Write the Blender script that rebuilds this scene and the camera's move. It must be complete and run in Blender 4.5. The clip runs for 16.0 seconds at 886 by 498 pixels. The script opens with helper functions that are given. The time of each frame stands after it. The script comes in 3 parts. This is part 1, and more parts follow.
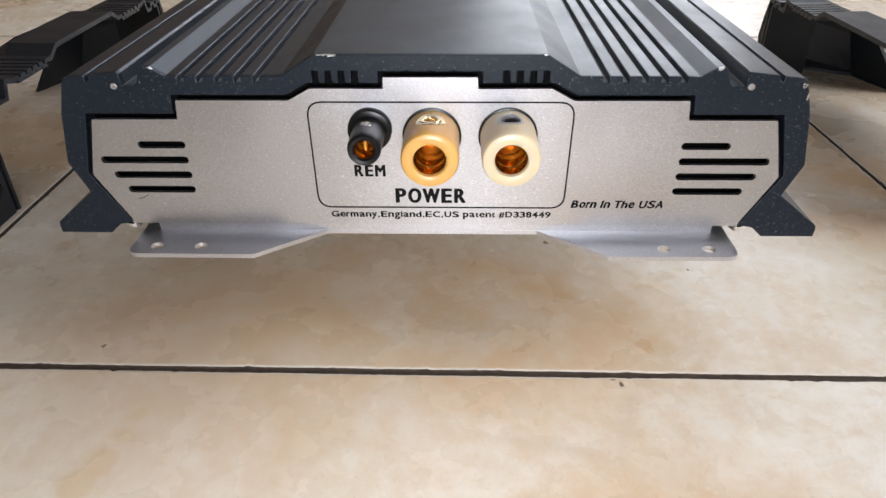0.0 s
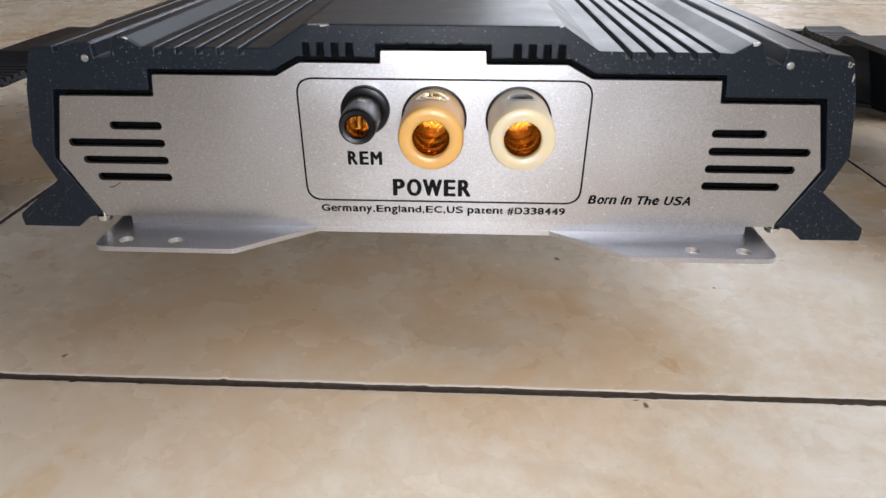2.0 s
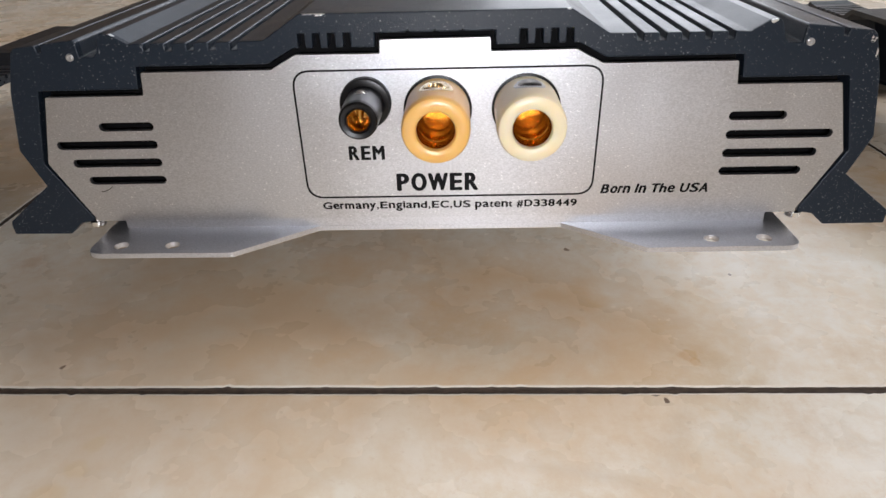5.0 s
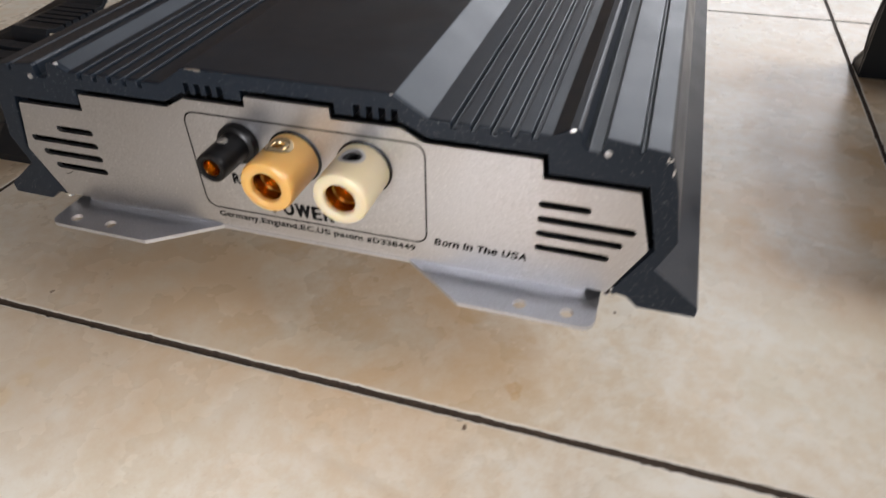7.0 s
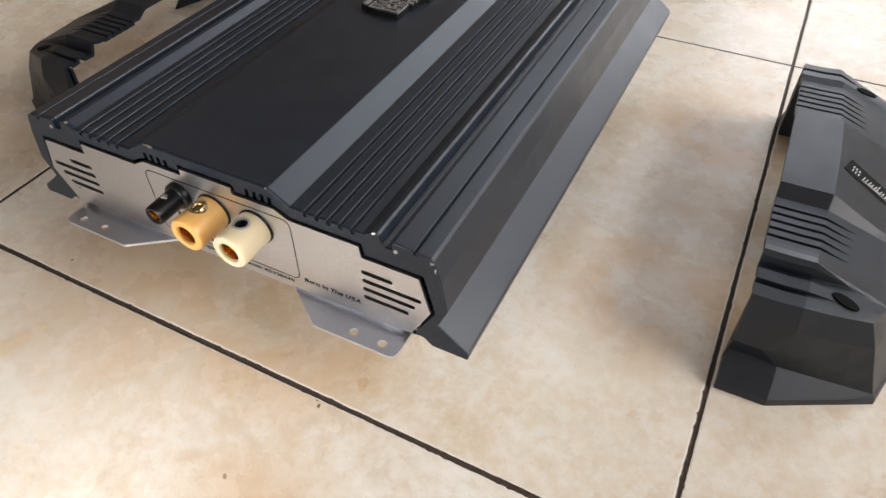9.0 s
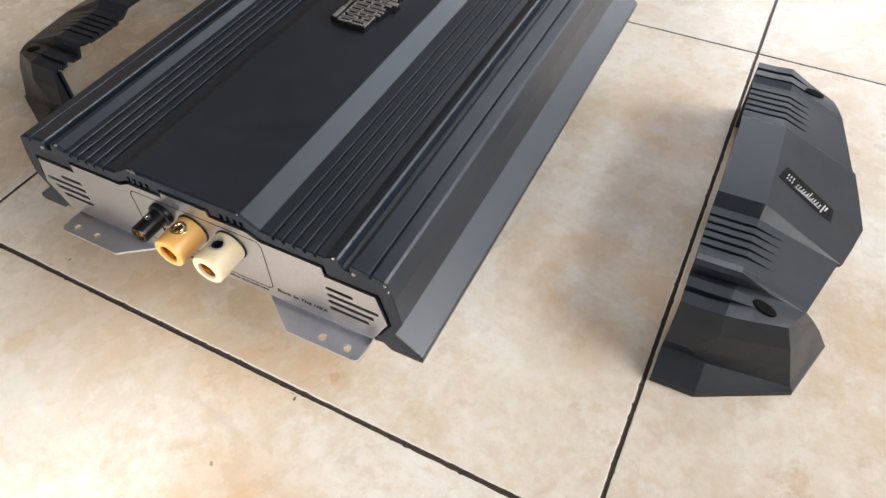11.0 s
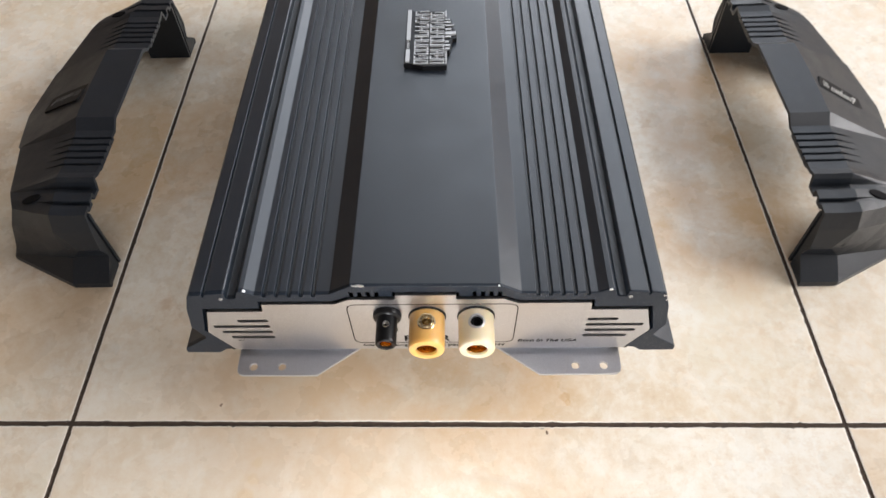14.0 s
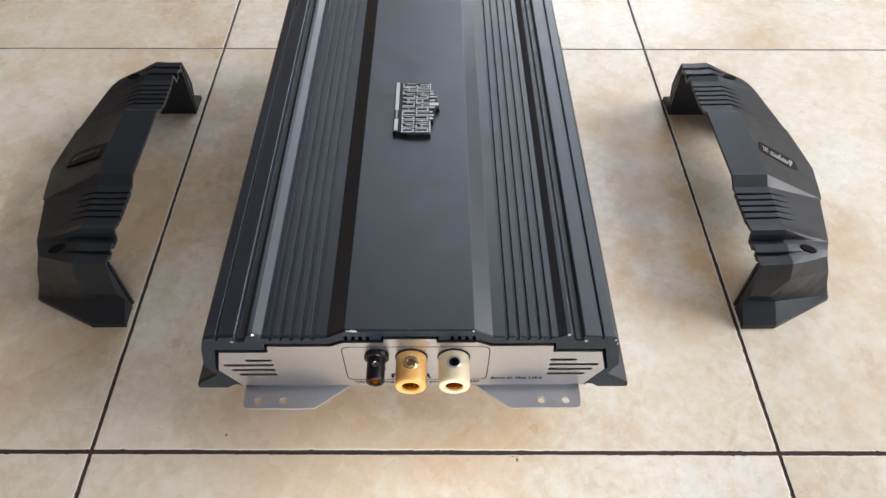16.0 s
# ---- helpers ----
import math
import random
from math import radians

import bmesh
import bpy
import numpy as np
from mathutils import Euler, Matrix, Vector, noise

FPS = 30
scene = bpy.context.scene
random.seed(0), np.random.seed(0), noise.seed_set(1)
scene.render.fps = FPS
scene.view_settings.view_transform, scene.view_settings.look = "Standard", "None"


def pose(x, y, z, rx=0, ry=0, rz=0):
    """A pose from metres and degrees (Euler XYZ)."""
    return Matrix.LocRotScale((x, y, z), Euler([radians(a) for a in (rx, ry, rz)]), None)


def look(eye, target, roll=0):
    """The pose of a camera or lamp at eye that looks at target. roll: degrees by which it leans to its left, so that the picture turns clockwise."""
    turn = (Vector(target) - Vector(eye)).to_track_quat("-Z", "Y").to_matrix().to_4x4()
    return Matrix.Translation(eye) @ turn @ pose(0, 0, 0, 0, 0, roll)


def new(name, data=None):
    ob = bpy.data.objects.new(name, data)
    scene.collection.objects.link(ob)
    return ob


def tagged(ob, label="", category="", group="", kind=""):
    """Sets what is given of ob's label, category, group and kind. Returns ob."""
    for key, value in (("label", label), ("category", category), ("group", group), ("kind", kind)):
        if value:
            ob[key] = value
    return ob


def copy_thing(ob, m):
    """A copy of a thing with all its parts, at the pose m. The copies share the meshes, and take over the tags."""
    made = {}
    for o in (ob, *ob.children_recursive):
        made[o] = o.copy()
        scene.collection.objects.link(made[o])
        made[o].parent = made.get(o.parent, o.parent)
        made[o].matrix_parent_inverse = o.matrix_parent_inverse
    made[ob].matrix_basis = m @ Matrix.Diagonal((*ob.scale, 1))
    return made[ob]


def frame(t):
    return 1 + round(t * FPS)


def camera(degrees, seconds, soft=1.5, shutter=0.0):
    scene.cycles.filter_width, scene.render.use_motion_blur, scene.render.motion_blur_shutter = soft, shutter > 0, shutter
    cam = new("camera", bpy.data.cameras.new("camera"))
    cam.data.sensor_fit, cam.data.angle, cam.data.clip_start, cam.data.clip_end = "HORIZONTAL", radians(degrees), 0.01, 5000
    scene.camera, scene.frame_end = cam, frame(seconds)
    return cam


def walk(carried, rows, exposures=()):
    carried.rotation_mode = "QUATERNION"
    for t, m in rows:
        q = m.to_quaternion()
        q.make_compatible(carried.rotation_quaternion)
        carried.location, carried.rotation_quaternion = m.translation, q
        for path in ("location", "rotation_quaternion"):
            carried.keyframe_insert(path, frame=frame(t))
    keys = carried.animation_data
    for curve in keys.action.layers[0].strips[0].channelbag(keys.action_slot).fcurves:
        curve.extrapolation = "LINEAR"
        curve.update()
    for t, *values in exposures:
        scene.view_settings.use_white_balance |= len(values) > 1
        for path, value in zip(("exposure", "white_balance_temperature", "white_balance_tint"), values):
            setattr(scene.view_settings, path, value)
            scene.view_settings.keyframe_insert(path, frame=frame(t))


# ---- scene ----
cam = camera(66.0, 16.0, shutter=0.5)
PATH = [
    (0, (0.0095, -0.1848, 0.1496), (0.0037, -0.0156, 0.0431), -0.45),
    (0.5, (0.0086, -0.1774, 0.1382), (0.0027, -0.0056, 0.0360), -0.76),
    (1, (0.0107, -0.1715, 0.1243), (0.0049, 0.0024, 0.0256), -0.48),
    (1.5, (0.0050, -0.1723, 0.1224), (-0.0008, 0.0040, 0.0281), 0.15),
    (2, (0.0101, -0.1739, 0.1239), (0.0025, 0.0035, 0.0318), 0.18),
    (2.5, (0.0101, -0.1720, 0.1256), (0.0026, 0.0059, 0.0344), -0.01),
    (3, (0.0050, -0.1710, 0.1248), (0.0002, 0.0064, 0.0326), -0.23),
    (3.2, (0.0042, -0.1698, 0.1261), (-0.0010, 0.0066, 0.0320), -0.50),
    (5.3, (0.0098, -0.1665, 0.1219), (0.0006, 0.0092, 0.0267), -2.20),
    (5.5, (0.0141, -0.1685, 0.1225), (0.0019, 0.0068, 0.0270), -2.61),
    (5.8, (0.0265, -0.1642, 0.1252), (0.0101, 0.0096, 0.0275), -2.55),
    (6, (0.0365, -0.1625, 0.1322), (0.0083, 0.0061, 0.0284), -3.87),
    (6.2, (0.0486, -0.1614, 0.1359), (0.0117, 0.0038, 0.0293), -3.43),
    (6.5, (0.0696, -0.1581, 0.1525), (0.0274, 0.0018, 0.0400), -3.90),
    (6.8, (0.0858, -0.1544, 0.1625), (0.0405, -0.0029, 0.0401), -1.82),
    (7, (0.0966, -0.1514, 0.1736), (0.0462, -0.0026, 0.0499), -1.38),
    (7.3, (0.1102, -0.1463, 0.1905), (0.0577, -0.0003, 0.0643), 1.05),
    (7.5, (0.1221, -0.1451, 0.2031), (0.0650, -0.0028, 0.0748), 0.40),
    (8, (0.1482, -0.1470, 0.2193), (0.0882, -0.0098, 0.0867), -0.08),
    (8.5, (0.1699, -0.1500, 0.2443), (0.1047, -0.0187, 0.1083), -0.18),
    (9, (0.1858, -0.1470, 0.2632), (0.1202, -0.0213, 0.1222), -0.39),
    (9.5, (0.2005, -0.1403, 0.2763), (0.1349, -0.0201, 0.1305), -0.51),
    (9.7, (0.2072, -0.1398, 0.2837), (0.1417, -0.0210, 0.1368), -0.16),
    (11.8, (0.1913, -0.1319, 0.3078), (0.1367, -0.0163, 0.1540), -2.76),
    (12, (0.1698, -0.1407, 0.3026), (0.1207, -0.0182, 0.1523), -3.01),
    (12.3, (0.1345, -0.1430, 0.3084), (0.0963, -0.0187, 0.1565), -3.42),
    (12.5, (0.1069, -0.1426, 0.3135), (0.0763, -0.0196, 0.1588), -4.16),
    (12.7, (0.0841, -0.1442, 0.3116), (0.0579, -0.0232, 0.1545), -5.13),
    (13, (0.0554, -0.1487, 0.3138), (0.0384, -0.0301, 0.1536), -2.76),
    (13.2, (0.0394, -0.1477, 0.3196), (0.0281, -0.0309, 0.1577), -1.75),
    (13.5, (0.0267, -0.1504, 0.3182), (0.0169, -0.0325, 0.1569), -2.86),
    (14, (0.0137, -0.1607, 0.3361), (0.0096, -0.0405, 0.1764), -1.69),
    (14.2, (0.0093, -0.1602, 0.3439), (0.0080, -0.0410, 0.1833), -0.49),
    (14.5, (0.0158, -0.1681, 0.3519), (0.0135, -0.0468, 0.1930), -1.25),
    (15, (0.0197, -0.1785, 0.3698), (0.0171, -0.0549, 0.2126), -0.92),
    (15.5, (0.0185, -0.1797, 0.3769), (0.0175, -0.0542, 0.2211), -0.10),
    (16, (0.0168, -0.1812, 0.3813), (0.0166, -0.0543, 0.2267), 0.09),
]
walk(cam, [(t, look(eye, target, roll)) for t, eye, target, roll in PATH],
     exposures=[(0, -0.65, 6350, 14), (1.5, -0.87, 6350, 14), (5.5, -0.83, 6400, 14), (7.0, -0.92, 6500, 14), (7.5, -0.62, 6500, 14), (9.5, -0.52, 6550, 14), (12.0, -0.28, 6250, 12), (12.5, -0.36, 6300, 12), (13.0, -0.38, 6450, 13), (14.0, -0.18, 6450, 13), (14.5, -0.18, 6400, 13), (16, -0.34, 6250, 12)])

# ---- light ----
world = bpy.data.worlds.new("daylight")
scene.world = world
world.use_nodes = True
wn = world.node_tree
sky = wn.nodes.new("ShaderNodeTexSky")
sky.sky_type = "NISHITA"
sky.sun_disc = False
sky.sun_elevation, sky.sun_rotation = radians(48), radians(70)
wn.nodes["Background"].inputs["Strength"].default_value = 0.05
wn.links.new(sky.outputs["Color"], wn.nodes["Background"].inputs["Color"])


def area_lamp(name, eye, target, wide, high, watts, colour, spread=180):
    lamp = bpy.data.lights.new(name, "AREA")
    lamp.shape, lamp.size, lamp.size_y, lamp.energy, lamp.color = "RECTANGLE", wide, high, watts, colour
    lamp.spread = radians(spread)
    ob = new(name, lamp)
    ob.matrix_world = look(eye, target)
    return ob


area_lamp("window_light_side", (2.36, 0.30, 1.36), (0.0, 0.10, 0.40), 1.7, 1.5, 112, (1.0, 0.98, 0.95))
area_lamp("window_light_far", (0.88, 1.66, 1.44), (0.60, 0.0, 0.35), 2.6, 1.4, 27, (0.86, 0.94, 1.0))
area_lamp("low_pane_light", (0.44, 1.66, 0.50), (0.30, 0.3, 0.1), 0.74, 0.56, 7.0, (0.94, 0.97, 1.0))
# unseen south light, added to brighten the floor and panel in front
area_lamp("south_fill_light", (0.55, -2.66, 1.42), (0.10, 0.0, 0.1), 0.9, 2.3, 15, (1.0, 0.985, 0.955))
# unseen fixed lamp added to light the front, standing in for a carried torch
area_lamp("front_fill_light", (0.014, -0.280, 0.112), (0.005, 0.0, 0.040), 0.04, 0.03, 0.36, (0.96, 0.98, 1.0), 95)

# ---- materials ----


def shader(name, base=(0.5, 0.5, 0.5), rough=0.5, metal=0.0, spec=0.5):
    m = bpy.data.materials.new(name)
    m.use_nodes = True
    b = m.node_tree.nodes["Principled BSDF"]
    b.inputs["Base Color"].default_value = (*base, 1)
    b.inputs["Roughness"].default_value = rough
    b.inputs["Metallic"].default_value = metal
    b.inputs["Specular IOR Level"].default_value = spec
    return m, m.node_tree, b


def node(tree, kind, **values):
    n = tree.nodes.new(kind)
    for key, value in values.items():
        n.inputs[key.replace("_", " ")].default_value = value
    return n


def ramp(tree, source, stops):
    r = tree.nodes.new("ShaderNodeValToRGB")
    e = r.color_ramp.elements
    while len(e) < len(stops):
        e.new(0.5)
    for s, (place, colour) in zip(e, stops):
        s.position, s.color = place, (*colour, 1) if len(colour) == 3 else colour
    tree.links.new(source, r.inputs["Fac"])
    return r.outputs["Color"]


def grey(v):
    return (v, v, v)


def mix(tree, fac, a, b):
    n = tree.nodes.new("ShaderNodeMix")
    n.data_type = "RGBA"
    for value, socket in ((fac, n.inputs[0]), (a, n.inputs[6]), (b, n.inputs[7])):
        if isinstance(value, bpy.types.NodeSocket):
            tree.links.new(value, socket)
        else:
            socket.default_value = value if isinstance(value, float) else (*value, 1)
    return n.outputs[2]


def math_node(tree, op, a, b=0.0):
    n = tree.nodes.new("ShaderNodeMath")
    n.operation = op
    for value, socket in ((a, n.inputs[0]), (b, n.inputs[1])):
        if isinstance(value, bpy.types.NodeSocket):
            tree.links.new(value, socket)
        else:
            socket.default_value = value
    return n.outputs[0]


def position(tree):
    return tree.nodes.new("ShaderNodeNewGeometry").outputs["Position"]


def noise_at(tree, where, scale, detail=3.0, rough=0.55, w=None):
    n = node(tree, "ShaderNodeTexNoise", Scale=scale, Detail=detail, Roughness=rough)
    tree.links.new(where, n.inputs["Vector"])
    if w is not None:
        n.noise_dimensions = "4D"
        tree.links.new(w, n.inputs["W"])
    return n.outputs["Fac"]


def bump(tree, b, height, strength, distance):
    n = node(tree, "ShaderNodeBump", Strength=strength, Distance=distance)
    tree.links.new(height, n.inputs["Height"])
    tree.links.new(n.outputs["Normal"], b.inputs["Normal"])


def near(tree, where, place, size):
    """1 inside a spot of that size, fading to 0."""
    d = tree.nodes.new("ShaderNodeVectorMath")
    d.operation = "DISTANCE"
    tree.links.new(where, d.inputs[0])
    d.inputs[1].default_value = place
    m = tree.nodes.new("ShaderNodeMapRange")
    tree.links.new(d.outputs["Value"], m.inputs[0])
    m.inputs[1].default_value, m.inputs[2].default_value, m.inputs[3].default_value, m.inputs[4].default_value = size, 0.0, 0.0, 1.0
    return m.outputs[0]


def powder_coat(name, base, rough, spec, chips=(), front_glints=False):
    m, t, b = shader(name, base, rough, 0.0, spec)
    p = position(t)
    fine = noise_at(t, p, 2600, 2)
    broad = noise_at(t, p, 35, 4)
    dark = tuple(c * 0.86 for c in base)
    light = tuple(c * 1.14 for c in base)
    colour = mix(t, broad, dark, light)
    speck = 0.10
    if front_glints:
        # lower gloss darkens the sawn end; its specks are metal dust and painted glints
        across = t.nodes.new("ShaderNodeSeparateXYZ")
        t.links.new(p, across.inputs[0])
        end = math_node(t, "LESS_THAN", across.outputs["Y"], 0.0022)
        gloss = math_node(t, "MULTIPLY_ADD", end, 0.22 - spec)
        gloss.node.inputs[2].default_value = spec
        t.links.new(gloss, b.inputs["Specular IOR Level"])
        speck = math_node(t, "MULTIPLY_ADD", end, 0.42)
        speck.node.inputs[2].default_value = 0.015
    dust_glints = ramp(t, noise_at(t, p, 2300, 1), [(0.0, grey(0)), (0.685, grey(0)), (0.77, grey(1))])
    colour = mix(t, math_node(t, "MULTIPLY", dust_glints, speck), colour, (0.55, 0.55, 0.55))
    metal = None
    for place, size, along in chips:
        squash = t.nodes.new("ShaderNodeVectorMath")
        squash.operation = "MULTIPLY"
        t.links.new(p, squash.inputs[0])
        squash.inputs[1].default_value = along
        spot = math_node(t, "MULTIPLY", near(t, squash.outputs[0], [a * b for a, b in zip(place, along)], size), noise_at(t, p, 800, 3, 0.7))
        spot = math_node(t, "GREATER_THAN", spot, 0.30)
        metal = spot if metal is None else math_node(t, "MAXIMUM", metal, spot)
    if metal is not None:
        colour = mix(t, metal, colour, (0.82, 0.82, 0.80))
        t.links.new(metal, b.inputs["Metallic"])
    t.links.new(colour, b.inputs["Base Color"])
    t.links.new(ramp(t, noise_at(t, p, 60, 3), [(0.3, grey(rough - 0.05)), (0.7, grey(rough + 0.07))]), b.inputs["Roughness"])
    bump(t, b, fine, 0.22, 0.0003)
    return m


CHIPS = [((-0.0285, 0.0008, 0.0956), 0.0016, (0.25, 1, 1)), ((0.1040, 0.0008, 0.0872), 0.0020, (0.7, 1, 0.6)), ((0.1052, 0.0008, 0.0840), 0.0018, (1, 1, 0.3)), ((0.0795, 0.0008, 0.0919), 0.0019, (0.6, 0.5, 1)),
         ((-0.0785, 0.0008, 0.0917), 0.0017, (0.6, 1, 1)), ((0.0320, 0.0008, 0.0955), 0.0014, (0.6, 1, 1)), ((-0.098, 0.0008, 0.050), 0.0013, (0.5, 1, 0.5))]
COAT = powder_coat("slate_powder_coat", (0.0122, 0.0182, 0.0275), 0.33, 0.90, CHIPS, True)
PLASTIC = powder_coat("slate_moulded_plastic", (0.0090, 0.0124, 0.0176), 0.40, 0.44)


def satin_metal(name, base, rough, metal, sparkle=0.4):
    m, t, b = shader(name, base, rough, metal)
    p = position(t)
    drawn = t.nodes.new("ShaderNodeVectorMath")
    drawn.operation = "MULTIPLY"
    t.links.new(p, drawn.inputs[0])
    drawn.inputs[1].default_value = (0.6, 1.0, 1.0)
    grain = ramp(t, noise_at(t, drawn.outputs[0], 3000, 2), [(0.36, grey(1)), (0.62, grey(0))])
    cloud = noise_at(t, p, 40, 3)
    c = mix(t, cloud, tuple(v * 0.94 for v in base), tuple(v * 1.05 for v in base))
    c = mix(t, math_node(t, "MULTIPLY", grain, 0.45), c, tuple(v * 0.62 for v in base))
    spark = ramp(t, noise_at(t, drawn.outputs[0], 2200, 1), [(0.0, grey(0)), (0.68, grey(0)), (0.74, grey(1))])
    t.links.new(mix(t, math_node(t, "MULTIPLY", spark, sparkle), c, (0.95, 0.95, 0.95)), b.inputs["Base Color"])
    t.links.new(ramp(t, cloud, [(0.3, grey(rough - 0.04)), (0.7, grey(rough + 0.05))]), b.inputs["Roughness"])
    bump(t, b, grain, 0.05, 0.0001)
    return m


SILVER = satin_metal("satin_silver_sheet", (0.62, 0.628, 0.658), 0.33, 1.0, 0.6)
BRACKET = satin_metal("grey_primer_steel", (0.66, 0.667, 0.70), 0.36, 0.9, 0.08)
BRIGHT = shader("bright_nickel", (0.80, 0.79, 0.76), 0.22, 1.0)[0]
RELIEF = shader("worn_relief_metal", (0.46, 0.455, 0.45), 0.34, 0.65)[0]
PAINTED = shader("white_script_paint", (0.62, 0.62, 0.60), 0.45)[0]
DULL = shader("dull_script_metal", (0.09, 0.09, 0.092), 0.4, 0.6)[0]
PLATE_BLACK = shader("black_name_plate", (0.004, 0.004, 0.005), 0.55, 0.0, 0.12)[0]
GOLD = shader("gold_plating", (0.66, 0.38, 0.10), 0.18, 1.0)[0]
# a gold lighter than the plating, for bore ends and brass sockets
DEEP_GOLD = shader("lighter_gold", (0.78, 0.46, 0.14), 0.24, 1.0)[0]
BRASS = shader("pale_brass", (0.80, 0.64, 0.38), 0.24, 1.0)[0]
BLACK = shader("black_plastic", (0.004, 0.004, 0.0046), 0.34, 0.0, 0.28)[0]
# near-black for the scratch, and in place of shade inside slots and sockets
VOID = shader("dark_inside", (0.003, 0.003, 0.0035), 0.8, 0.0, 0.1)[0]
INK = shader("black_print", (0.003, 0.003, 0.004), 0.6, 0.0, 0.12)[0]
BLOCK = shader("dark_foam", (0.03, 0.03, 0.032), 0.9)[0]


def nylon(name, base, tint):
    m, t, b = shader(name, base, 0.34)
    p = position(t)
    t.links.new(mix(t, noise_at(t, p, 130, 3), base, tint), b.inputs["Base Color"])
    b.inputs["Subsurface Weight"].default_value = 0.45
    b.inputs["Subsurface Radius"].default_value = (1.0, 0.7, 0.3)
    b.inputs["Subsurface Scale"].default_value = 0.004
    return m


AMBER = nylon("amber_nylon", (0.67, 0.40, 0.125), (0.62, 0.35, 0.10))
CREAM = nylon("cream_nylon", (0.67, 0.59, 0.41), (0.63, 0.53, 0.34))


def tile_glaze():
    m, t, b = shader("cream_ceramic_glaze", (0.679, 0.600, 0.565), 0.3)
    p = position(t)
    own = t.nodes.new("ShaderNodeObjectInfo").outputs["Random"]
    w = math_node(t, "MULTIPLY", own, 9.0)
    bend = t.nodes.new("ShaderNodeTexNoise")
    bend.inputs["Scale"].default_value, bend.inputs["Detail"].default_value = 14, 4
    t.links.new(p, bend.inputs["Vector"])
    drift = t.nodes.new("ShaderNodeVectorMath")
    drift.operation = "MULTIPLY_ADD"
    t.links.new(bend.outputs["Color"], drift.inputs[0])
    drift.inputs[1].default_value = (0.018, 0.018, 0)
    t.links.new(p, drift.inputs[2])
    d = drift.outputs[0]
    cloud = noise_at(t, d, 8, 6, 0.6, w)
    fine = noise_at(t, d, 55, 9, 0.72, w)
    grit = noise_at(t, p, 420, 4, 0.7)
    c = ramp(t, cloud, [(0.33, (0.56, 0.445, 0.295)), (0.43, (0.67, 0.578, 0.44)), (0.53, (0.735, 0.678, 0.57)), (0.66, (0.765, 0.742, 0.67))])
    c2 = ramp(t, fine, [(0.33, (0.48, 0.35, 0.22)), (0.43, (0.68, 0.56, 0.43)), (0.52, (0.755, 0.68, 0.575)), (0.60, (0.81, 0.785, 0.735))])
    c = mix(t, 0.34, c, c2)
    curd = noise_at(t, d, 150, 6, 0.7, w)
    c = mix(t, math_node(t, "MULTIPLY", ramp(t, curd, [(0.50, grey(0)), (0.60, grey(1))]), 0.34), c, (0.81, 0.785, 0.72))
    c = mix(t, math_node(t, "MULTIPLY", ramp(t, curd, [(0.40, grey(1)), (0.49, grey(0))]), 0.28), c, (0.60, 0.45, 0.29))
    olive = ramp(t, noise_at(t, p, 11, 4, 0.6, w), [(0.52, grey(0)), (0.66, grey(1))])
    c = mix(t, math_node(t, "MULTIPLY", olive, 0.45), c, (0.68, 0.65, 0.53))
    c = mix(t, math_node(t, "MULTIPLY", ramp(t, grit, [(0.30, grey(1)), (0.40, grey(0))]), 0.35), c, (0.50, 0.38, 0.27))
    streak = math_node(t, "MULTIPLY", ramp(t, noise_at(t, d, 19, 7, 0.75, w), [(0.58, grey(0)), (0.67, grey(1))]), ramp(t, noise_at(t, p, 5, 2, 0.5, w), [(0.46, grey(0)), (0.58, grey(1))]))
    c = mix(t, math_node(t, "MULTIPLY", streak, 0.65), c, (0.52, 0.35, 0.20))
    crack = node(t, "ShaderNodeTexVoronoi", Scale=9.0)
    crack.feature = "DISTANCE_TO_EDGE"
    t.links.new(d, crack.inputs["Vector"])
    vein = math_node(t, "MULTIPLY", ramp(t, crack.outputs["Distance"], [(0.0, grey(1)), (0.022, grey(0))]), ramp(t, noise_at(t, p, 13, 3, 0.5, w), [(0.50, grey(0)), (0.62, grey(1))]))
    c = mix(t, math_node(t, "MULTIPLY", vein, 0.32), c, (0.50, 0.41, 0.30))
    warm = ramp(t, noise_at(t, d, 9, 5, 0.6, w), [(0.50, grey(0)), (0.66, grey(1))])
    c = mix(t, math_node(t, "MULTIPLY", warm, 0.6), c, (0.56, 0.39, 0.22))
    # warm shade by amplifier and covers, painted into the middle tiles as brown clouds
    shade_brown = None
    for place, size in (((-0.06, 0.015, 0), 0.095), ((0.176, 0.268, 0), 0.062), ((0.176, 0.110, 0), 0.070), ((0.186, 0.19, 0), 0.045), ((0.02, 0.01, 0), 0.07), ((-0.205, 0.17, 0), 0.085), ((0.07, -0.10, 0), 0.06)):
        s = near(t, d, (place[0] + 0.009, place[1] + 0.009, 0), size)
        shade_brown = s if shade_brown is None else math_node(t, "MAXIMUM", shade_brown, s)
    shade_brown = math_node(t, "MULTIPLY", math_node(t, "MINIMUM", math_node(t, "MULTIPLY", shade_brown, 1.8), 1.0), ramp(t, noise_at(t, d, 22, 6, 0.65), [(0.34, grey(0.1)), (0.58, grey(1))]))
    c = mix(t, math_node(t, "MULTIPLY", shade_brown, 0.75), c, (0.62, 0.415, 0.22))
    pale = near(t, p, (-0.13, -0.06, 0), 0.16)
    c = mix(t, math_node(t, "MULTIPLY", pale, 0.35), c, (0.80, 0.74, 0.63))
    wob = t.nodes.new("ShaderNodeTexNoise")
    wob.inputs["Scale"].default_value, wob.inputs["Detail"].default_value = 160, 3
